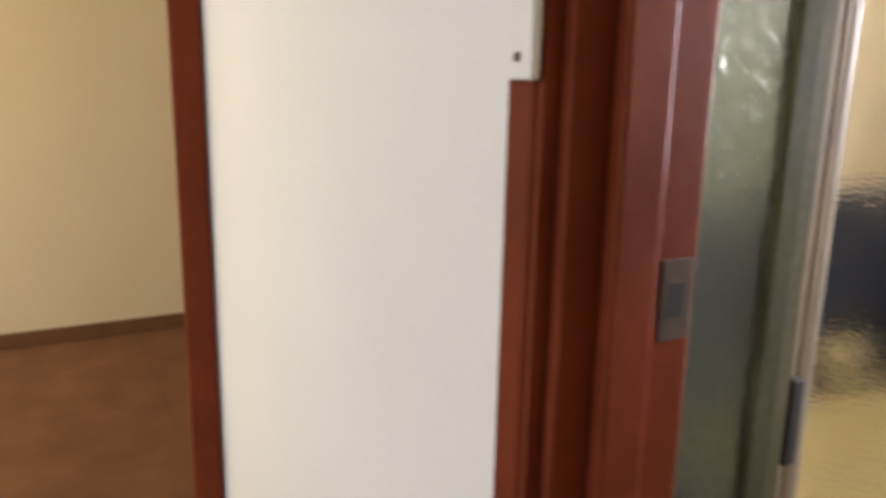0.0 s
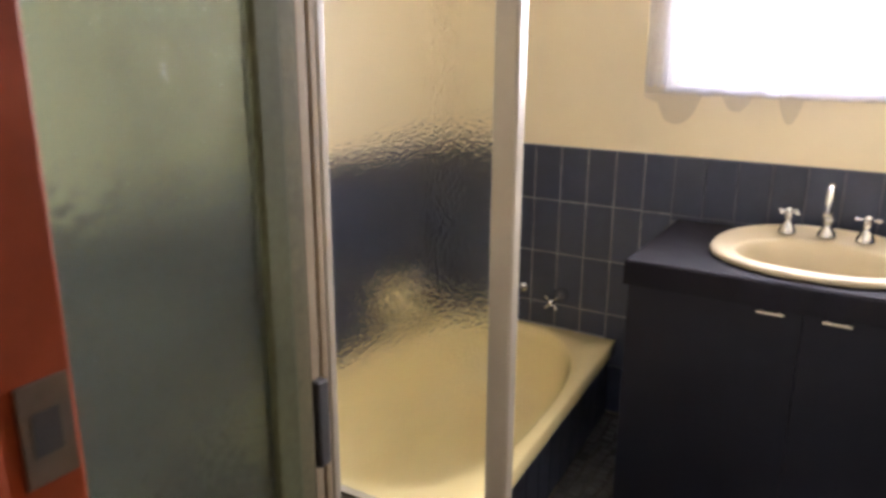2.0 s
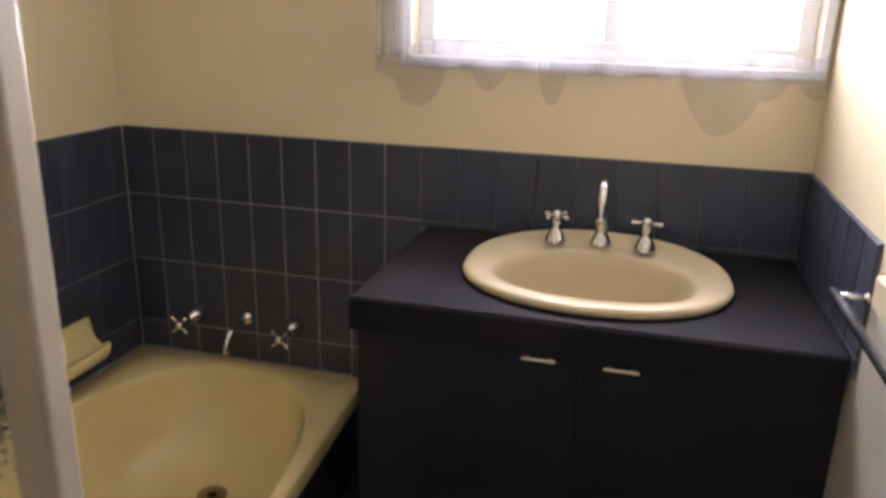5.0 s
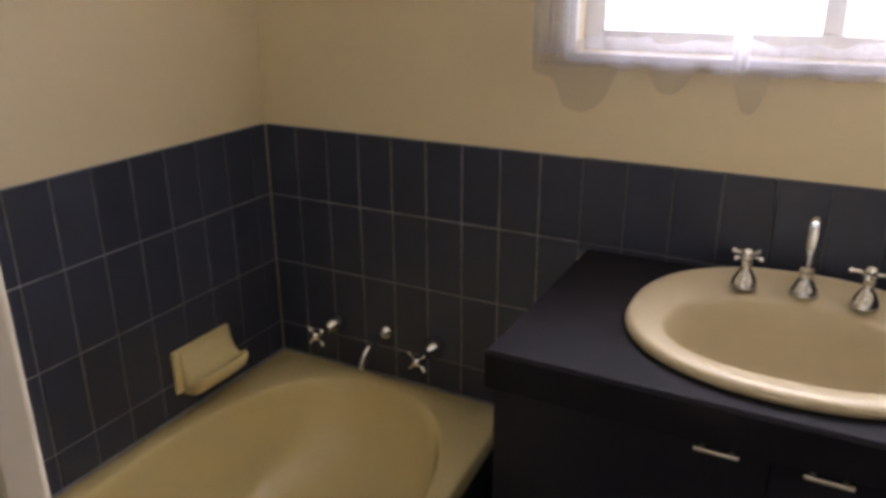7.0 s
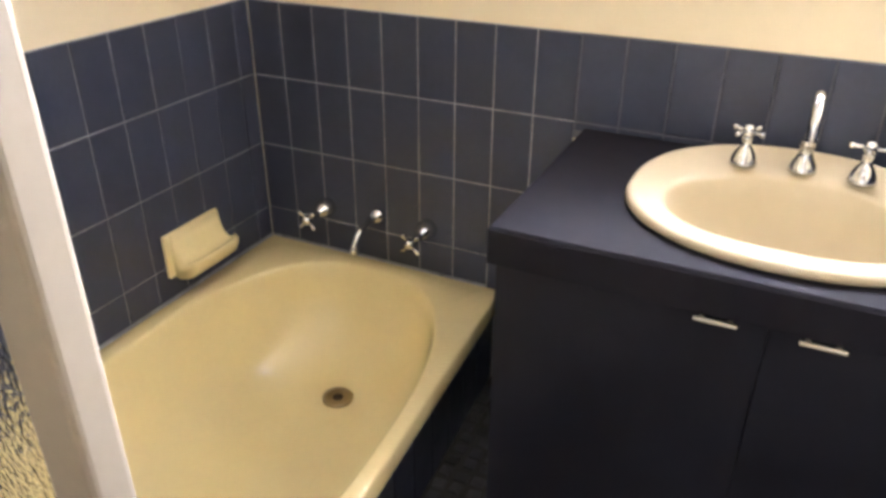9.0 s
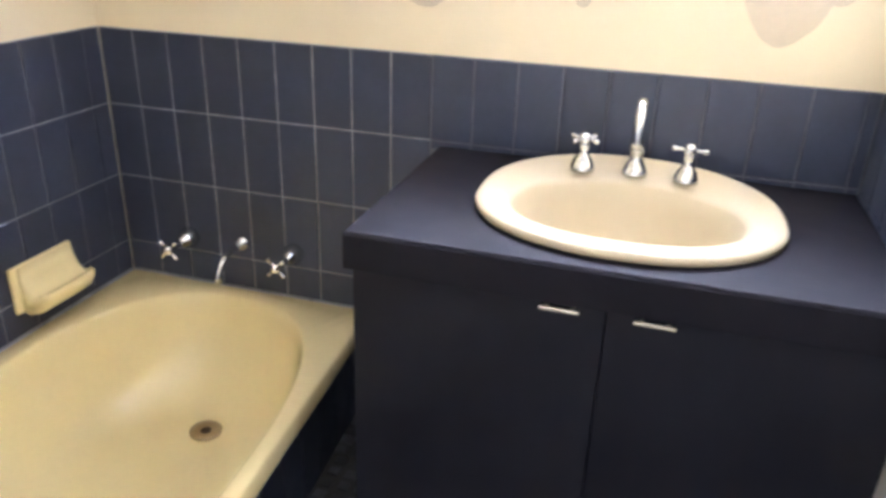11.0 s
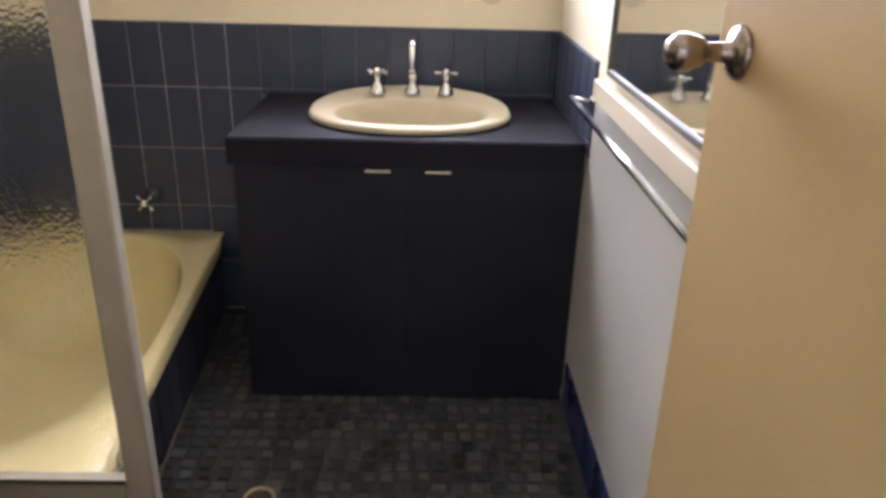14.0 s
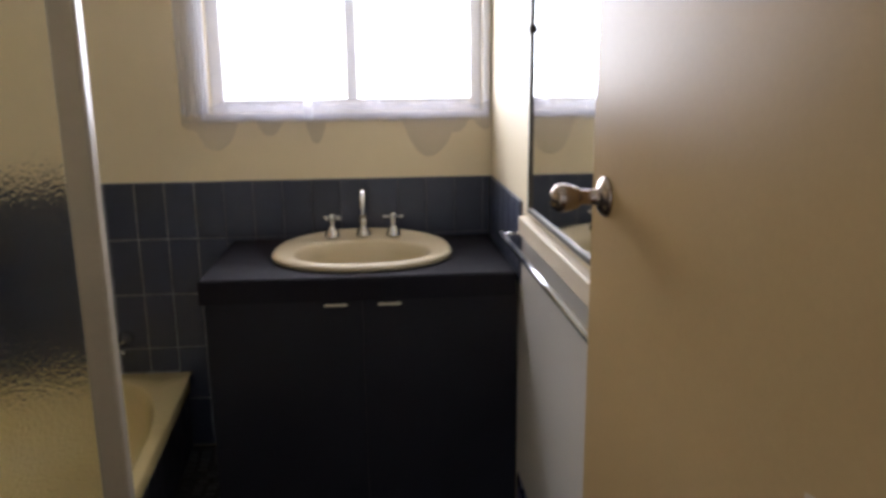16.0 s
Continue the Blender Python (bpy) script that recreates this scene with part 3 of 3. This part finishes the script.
# ---- window ----
def window():
    w = empty("window_1", (1.37, 0.06, WZ0), "white painted window with two panes, blown bright by daylight", "window", kind="structure")
    part("sill", box(0.868, 1.869, -0.012, 0.060, WZ0 - 0.022, WZ0 - 0.001, 0.003), WHITETRIM, w)
    part("window_frame", box(WX0, WX0 + 0.045, 0.045, 0.10, WZ0, WZ1, 0.003), WHITETRIM, w)
    part("window_frame", box(WX1 - 0.04, WX1, 0.045, 0.10, WZ0, WZ1, 0.003), WHITETRIM, w)
    part("window_frame", box(WX0 + 0.046, WX1 - 0.041, 0.045, 0.10, WZ0, WZ0 + 0.045, 0.003), WHITETRIM, w)
    part("window_frame", box(WX0 + 0.046, WX1 - 0.041, 0.045, 0.10, WZ1 - 0.045, WZ1, 0.003), WHITETRIM, w)
    part("mullion", box(1.365, 1.405, 0.047, 0.098, WZ0 + 0.046, WZ1 - 0.046, 0.003), WHITETRIM, w)
    for a, b in ((WX0 + 0.046, 1.364), (1.406, WX1 - 0.041)):
        p = part("pane", box(a, b, 0.070, 0.074, WZ0 + 0.046, WZ1 - 0.046), CLEAR, w)
        p.visible_shadow = False
    for a, b in ((0.866, WX0 - 0.001), (WX1 + 0.001, 1.869)):
        part("architrave", box(a, b, -0.012, 0.0075, WZ0 - 0.0005, WZ1 + 0.03, 0.003), WHITETRIM, w)
    return w


window()


# ---- shower screen ----
SX, EY, ZT = 0.966, -1.404, 1.93


def shower_screen():
    s = empty("shower_screen", (0.5, -1.8, 0), "cream framed shower screen of pebbled glass, its sliding door pushed open", "shower screen")
    part("corner_post", box(0.957, 1.004, -1.420, -1.386, 0.0, ZT + 0.03, 0.006, 3), ALUMINIUM, s)
    # end panel beside the bath
    e = part("end_panel", box(0.022, 0.9565, EY - 0.0025, EY + 0.0025, 0.400, ZT), ENDGLASS, s, "pebbled glass end panel")
    e.visible_shadow = False
    part("bottom_rail", box(0.0, 0.9565, EY - 0.014, EY + 0.014, 0.350, 0.402, 0.004), ALUMINIUM, s)
    part("seal", box(0.002, 0.9562, EY - 0.0165, EY - 0.0142, 0.398, 0.4045), SEAL, s, "dark aged seal")
    part("top_rail", box(0.0, 0.9565, EY - 0.014, EY + 0.014, ZT - 0.002, ZT + 0.03, 0.003), ALUMINIUM, s)
    part("wall_channel", box(0.001, 0.024, EY - 0.013, EY + 0.013, 0.4025, ZT - 0.0025, 0.003), ALUMINIUM, s)
    # side towards the passage: wall channel, sill and head, a fixed pane by the doorway
    part("wall_channel", box(SX - 0.012, SX + 0.016, -2.3375, -2.3265, 0.125, ZT, 0.002), ALUMINIUM, s)
    part("sill_track", box(SX - 0.050, SX + 0.034, -2.337, -1.4205, 0.10, 0.124, 0.003), ALUMINIUM, s)
    part("head_track", box(SX - 0.050, SX + 0.034, -2.337, -1.4205, ZT + 0.001, ZT + 0.03, 0.003), ALUMINIUM, s)
    z0, z1 = 0.162, ZT - 0.032

    def rails(par, x, y0, y1):
        part("bottom_rail", box(x - 0.009, x + 0.009, y0, y1, 0.128, 0.1615, 0.003), ALUMINIUM, par)
        part("top_rail", box(x - 0.009, x + 0.009, y0, y1, ZT - 0.0315, ZT - 0.003, 0.003), ALUMINIUM, par)
    f = part("fixed_pane", box(SX - 0.0025, SX + 0.0025, -2.326, -1.9885, z0, z1), SIDEGLASS, s, "green tinted pebbled glass pane")
    f.visible_shadow = False
    rails(f, SX, -2.326, -1.9885)
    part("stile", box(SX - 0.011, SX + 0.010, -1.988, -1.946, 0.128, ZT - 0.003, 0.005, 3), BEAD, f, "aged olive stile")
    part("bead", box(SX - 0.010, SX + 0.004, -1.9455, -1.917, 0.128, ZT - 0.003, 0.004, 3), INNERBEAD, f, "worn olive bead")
    part("seal", box(SX - 0.010, SX - 0.002, -1.9165, -1.908, 0.128, ZT - 0.003, 0.002), SEAL, f, "dark aged seal")
    # the sliding door, pushed back behind the fixed pane
    X = SX - 0.027
    d = part("sliding_door", box(X - 0.0025, X + 0.0025, -2.312, -1.9075, z0, z1), SIDEGLASS, s, "green tinted pebbled glass sliding door")
    d.visible_shadow = False
    rails(d, X, -2.312, -1.9075)
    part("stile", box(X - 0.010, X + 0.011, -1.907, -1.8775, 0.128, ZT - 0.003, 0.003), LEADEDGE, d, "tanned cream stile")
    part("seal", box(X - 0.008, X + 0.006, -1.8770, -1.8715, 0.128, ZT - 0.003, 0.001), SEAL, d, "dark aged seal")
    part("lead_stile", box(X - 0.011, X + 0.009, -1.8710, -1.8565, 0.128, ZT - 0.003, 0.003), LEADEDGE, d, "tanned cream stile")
    part("edge_strip", box(X - 0.012, X + 0.010, -1.8560, -1.841, 0.128, ZT - 0.003, 0.003), ALUMINIUM, d, "cream edge strip")
    part("handle", box(X + 0.0112, X + 0.026, -1.9005, -1.8775, 0.838, 0.962, 0.004, 2), BLACK, d, "black plastic pull handle")


shower_screen()
structure("hob_trim", box(0.888, 0.9565, -1.4285, -1.4195, 0.0, 0.3445, 0.003), ALUMINIUM, "cream edge trim of the shower hob", "trim")
bm = box(0.7435, 0.7510, -1.355, -0.57, -0.003, 0.007, 0.002)
for v in bm.verts:
    v.co.x -= 0.0612 * (v.co.y + 0.003)
structure("floor_sealant", bm, SEALANT, "brownish line of sealant along the bath panel", "sealant")
hob = structure("shower_hob", box(0.0, 0.9565, -1.419, -1.392, -0.003, 0.3445), GROUT, "dark tiled hob under the shower screen", "hob")
structure("shower_kerb", box(0.912, 1.004, -2.337, -1.4205, -0.003, 0.0995, 0.004), NAVY, "low dark tiled kerb of the shower", "kerb")


# ---- net curtain ----
def curtain():
    """A gathered net across the window whose lace hem hangs in points below the sill."""
    c = empty("net_curtain", (1.37, -0.03, 2.14), "white net curtain with a scalloped lace hem over the window", "curtain")
    tips = [(0.862, 0.06, 0.03), (0.918, 0.08, 0.095), (1.102, 0.046, 0.046), (1.259, 0.036, 0.076), (1.652, 0.095, 0.126), (1.748, 0.042, 0.044), (1.850, 0.04, 0.034)]
    cols = 220
    xs = [0.810 + (1.866 - 0.810) * i / cols for i in range(cols + 1)]

    def wave(x, z):
        k = 0.35 + 0.65 * min(1, (2.14 - z) / 0.9)
        return -0.034 + k * (0.010 * math.sin(x * 61) + 0.006 * math.sin(x * 97 + 1.3) + 0.003 * math.sin(x * 190))

    def hem(x):
        d = 0.0
        for cx, w, h in tips:
            u = abs(x - cx) / w
            if u < 1:
                d = max(d, h * (1 - u ** 2.2))
        return 1.205 - d

    def sheet(z0, z1, rows):
        bm = bmesh.new()
        grid = [[bm.verts.new((x, wave(x, z0(x) + (z1(x) - z0(x)) * r / rows), z0(x) + (z1(x) - z0(x)) * r / rows)) for x in xs] for r in range(rows + 1)]
        for r in range(rows):
            for i in range(cols):
                bm.faces.new((grid[r][i], grid[r][i + 1], grid[r + 1][i + 1], grid[r + 1][i]))
        return bm
    part("net", sheet(lambda x: 1.2055, lambda x: 2.14, 18), LACE, c, "sheer white net", True)

    def fold(x0, x1, y, z0):
        """A bunched strip of net in front of the rest."""
        bm = bmesh.new()
        n, rows = 24, 14
        grid = []
        for r in range(rows + 1):
            z = z0 + (2.14 - z0) * r / rows
            k = 1 - 0.25 * r / rows
            grid.append([bm.verts.new((x0 + (x1 - x0) * i / n, y + k * 0.008 * math.sin(i * 1.9 + 0.4 * math.sin(z * 7)), z + 0.006 * math.sin(i * 0.9))) for i in range(n + 1)])
        for r in range(rows):
            for i in range(n):
                bm.faces.new((grid[r][i], grid[r][i + 1], grid[r + 1][i + 1], grid[r + 1][i]))
        return bm
    part("side_gather", fold(0.812, 0.905, -0.056, 1.232), GATHER, c, "bunched white net", True)
    part("fold", fold(1.222, 1.252, -0.056, 1.215), GATHER, c, "bunched white net", True)
    part("border", sheet(lambda x: 1.2056, lambda x: 1.266 + 0.004 * math.sin(x * 27) + 0.005 * math.sin(x * 61 + 0.7), 4), HEM_BACK, c, "white lace border", True)
    part("hem", sheet(hem, lambda x: 1.2052, 6), HEM, c, "scalloped lace hem with its backlit shade coloured in grey", True)
    part("rod", tube([(0.80, -0.034, 2.145), (1.868, -0.034, 2.145)], 0.006, 12), WHITETRIM, c, "white curtain rod", True)


curtain()

# ---- floor waste ----
fd = empty("floor_drain", (1.07, -1.0, 0.003), "round brass rimmed dark floor drain in the mosaic", "floor drain")
part("ring", lathe([(0.040, 0.0), (0.040, 0.004), (0.033, 0.005), (0.030, 0.001)], (1.07, -1.0, 0.002), "Z", 32), BRASS, fd, "", True)
part("grate", lathe([(0.030, 0.0), (0.030, 0.0015)], (1.07, -1.0, 0.002), "Z", 24), STEEL, fd, "dark grate")

# ---- tiles ----
TILE_MESHES = {}


def tile_mesh(w, h, t, mat, c=0.0015):
    """One tile lying in its own u, v plane with a chamfered face; alike tiles share it."""
    key = (round(w, 4), round(h, 4), mat.name)
    if key not in TILE_MESHES:
        v = [(0, 0, 0), (w, 0, 0), (w, h, 0), (0, h, 0), (0, 0, t - c), (w, 0, t - c), (w, h, t - c), (0, h, t - c), (c, c, t), (w - c, c, t), (w - c, h - c, t), (c, h - c, t)]
        f = [(4, 5, 9, 8), (5, 6, 10, 9), (6, 7, 11, 10), (7, 4, 8, 11), (8, 9, 10, 11), (0, 1, 5, 4), (1, 2, 6, 5), (2, 3, 7, 6), (3, 0, 4, 7)]
        me = bpy.data.meshes.new("tile")
        me.from_pydata(v, [], f)
        me.materials.append(mat)
        TILE_MESHES[key] = me
    return TILE_MESHES[key]


PITCH, ROW, GAP, THICK = 0.1025, 0.203, 0.0036, 0.008
ROWS = [(TOP - ROW * (i + 1), TOP - ROW * i) for i in range(5)]
rng = random.Random(4)


def tile_field(parent, origin, u, normal, length, rows, mat=NAVY, pitch=PITCH):
    """Tiles over a wall from origin along u; each is slightly out of true."""
    u, nrm = Vector(u), Vector(normal)
    up = nrm.cross(u)
    s = 0.0
    while s < length - 0.012:
        w = min(pitch, length - s) - GAP
        for z0, z1 in rows:
            h = z1 - z0 - GAP
            if h < 0.01 or w < 0.01:
                continue
            ob = new("tile", tile_mesh(w, h, THICK, mat))
            flip = up.z < 0
            at = Vector(origin) + u * (s + GAP / 2)
            if flip:
                at = at + Vector((0, 0, z1 - GAP / 2))
            else:
                at = at + Vector((0, 0, z0 + GAP / 2))
            at = at - nrm * (THICK + 0.0 - rng.uniform(0, 0.0006))
            m = Matrix((u, up, nrm)).transposed().to_4x4()
            m.translation = at
            ob.matrix_world = m @ pose(0, 0, 0, rng.uniform(-0.08, 0.08), rng.uniform(-0.14, 0.14), rng.uniform(-0.1, 0.1))
            ob.parent = parent
            ob.matrix_parent_inverse = parent.matrix_basis.inverted()
        s += pitch


def upto(lo):
    return [(max(a, lo), b) for a, b in ROWS if b > lo + 0.015]


# grout beds, then the tiles on them
structure("grout_bed", box(0.0, 0.9200, 0.0035, 0.0078, 0.0, TOP), GROUT, "grey grout bed behind wall tiles", "grout")
structure("grout_bed", box(0.9203, 1.8735, 0.0035, 0.0078, COUNTER_Z - 0.03, TOP), DARKGROUT, "grey grout bed behind wall tiles", "grout")
structure("grout_bed", box(-0.0078, -0.0035, -2.337, 0.003, 0.0, TOP), GROUT, "grey grout bed behind wall tiles", "grout")
structure("grout_bed", box(0.0, 0.915, -2.3378, -2.3335, 0.0, TOP), GROUT, "grey grout bed behind wall tiles", "grout")
structure("grout_bed", box(1.8735, 1.8778, -0.601, 0.003, COUNTER_Z - 0.03, TOP), DARKGROUT, "grey grout bed behind wall tiles", "grout")
structure("grout_bed", box(1.8770, 1.8778, -2.30, -0.6015, 0.0, 0.143), GROUT, "grey grout bed behind skirting tiles", "grout")
tile_field(wall_window, (0.0, 0.0, 0), (1, 0, 0), (0, -1, 0), 7 * PITCH, upto(RIM_Z))
tile_field(wall_window, (7 * PITCH, 0.0, 0), (1, 0, 0), (0, -1, 0), 2 * PITCH, upto(0.0))
tile_field(wall_window, (9 * PITCH, 0.0, 0), (1, 0, 0), (0, -1, 0), 1.8695 - 9 * PITCH, upto(COUNTER_Z - 0.012))
tile_field(wall_bath, (0.0, -1.392, 0), (0, 1, 0), (1, 0, 0), 1.392, upto(RIM_Z))
tile_field(wall_bath, (0.0, -2.333, 0), (0, 1, 0), (1, 0, 0), 0.935, upto(0.0))
tile_field(wall_hall, (0.91, -2.330, 0), (-1, 0, 0), (0, 1, 0), 0.91, upto(0.0))
tile_field(wall_mirror, (1.870, -0.002, 0), (0, -1, 0), (-1, 0, 0), 0.600, upto(COUNTER_Z - 0.012))
tile_field(wall_mirror, (1.8752, -0.574, 0), (0, -1, 0), (-1, 0, 0), 1.70, [(0.0, 0.145)], BLUETILE)
tile_field(bathtub, (0.8255, -1.355, 0), Vector((-0.0827, 1.352, 0)).normalized(), Vector((1.352, 0.0827, 0)).normalized(), 1.35, [(0.0, RIM_Z - 0.049)])
tile_field(hob, (0.885, -1.424, 0), (-1, 0, 0), (0, -1, 0), 0.88, [(0.0, 0.15), (0.15, 0.345)])


# ---- mosaic floor ----
def mosaic():
    p = 0.042
    near, verts, faces = [], [], []
    shapes = []
    for k in range(6):
        w, h = rng.uniform(0.028, 0.041), rng.uniform(0.029, 0.039)
        pts = [(-w / 2 + rng.uniform(0, 0.005), -h / 2 + rng.uniform(0, 0.005)), (w / 2 - rng.uniform(0, 0.005), -h / 2 + rng.uniform(0, 0.004)), (w / 2 - rng.uniform(0, 0.004), h / 2 - rng.uniform(0, 0.005)), (-w / 2 + rng.uniform(0, 0.004), h / 2 - rng.uniform(0, 0.004))]
        v = [(x, y, 0) for x, y in pts] + [(x, y, 0.0045) for x, y in pts] + [(x * 0.86, y * 0.86, 0.006) for x, y in pts]
        f = [(0, 1, 5, 4), (1, 2, 6, 5), (2, 3, 7, 6), (3, 0, 4, 7), (4, 5, 9, 8), (5, 6, 10, 9), (6, 7, 11, 10), (7, 4, 8, 11), (8, 9, 10, 11)]
        me = bpy.data.meshes.new("mosaic_tile")
        me.from_pydata(v, [], f)
        me.materials.append(MOSAIC)
        shapes.append((me, v, f))
    y = -2.33
    while y < -0.02:
        x = 0.757 - 0.061 * y + rng.uniform(0, 0.02)
        while x < 1.862:
            if not (x > 0.985 and y > -0.50) and not (y < -1.36 and x < 1.01) and math.hypot(x - 1.07, y + 1.0) > 0.052:
                me, v, f = shapes[rng.randrange(6)]
                m = pose(x + rng.uniform(-0.002, 0.002), y + rng.uniform(-0.002, 0.002), -0.004 + rng.uniform(0, 0.0008), 0, 0, rng.choice((0, 90, 180, 270)) + rng.uniform(-7, 7))
                if 0.98 < x < 1.85 and -1.10 < y < -0.545:
                    ob = new("mosaic_tile", me)
                    ob.matrix_world = m
                    ob.parent = floor
                else:
                    b = len(verts)
                    verts += [tuple(m @ Vector(q)) for q in v]
                    faces += [tuple(b + i for i in q) for q in f]
            x += p * rng.uniform(0.96, 1.22)
        y += p * rng.uniform(0.96, 1.08)
    me = bpy.data.meshes.new("mosaic")
    me.from_pydata(verts, [], faces)
    me.materials.append(MOSAIC_REST)
    ob = new("mosaic", me)
    ob.parent = floor
    tagged(ob, kind="stuff")


mosaic()
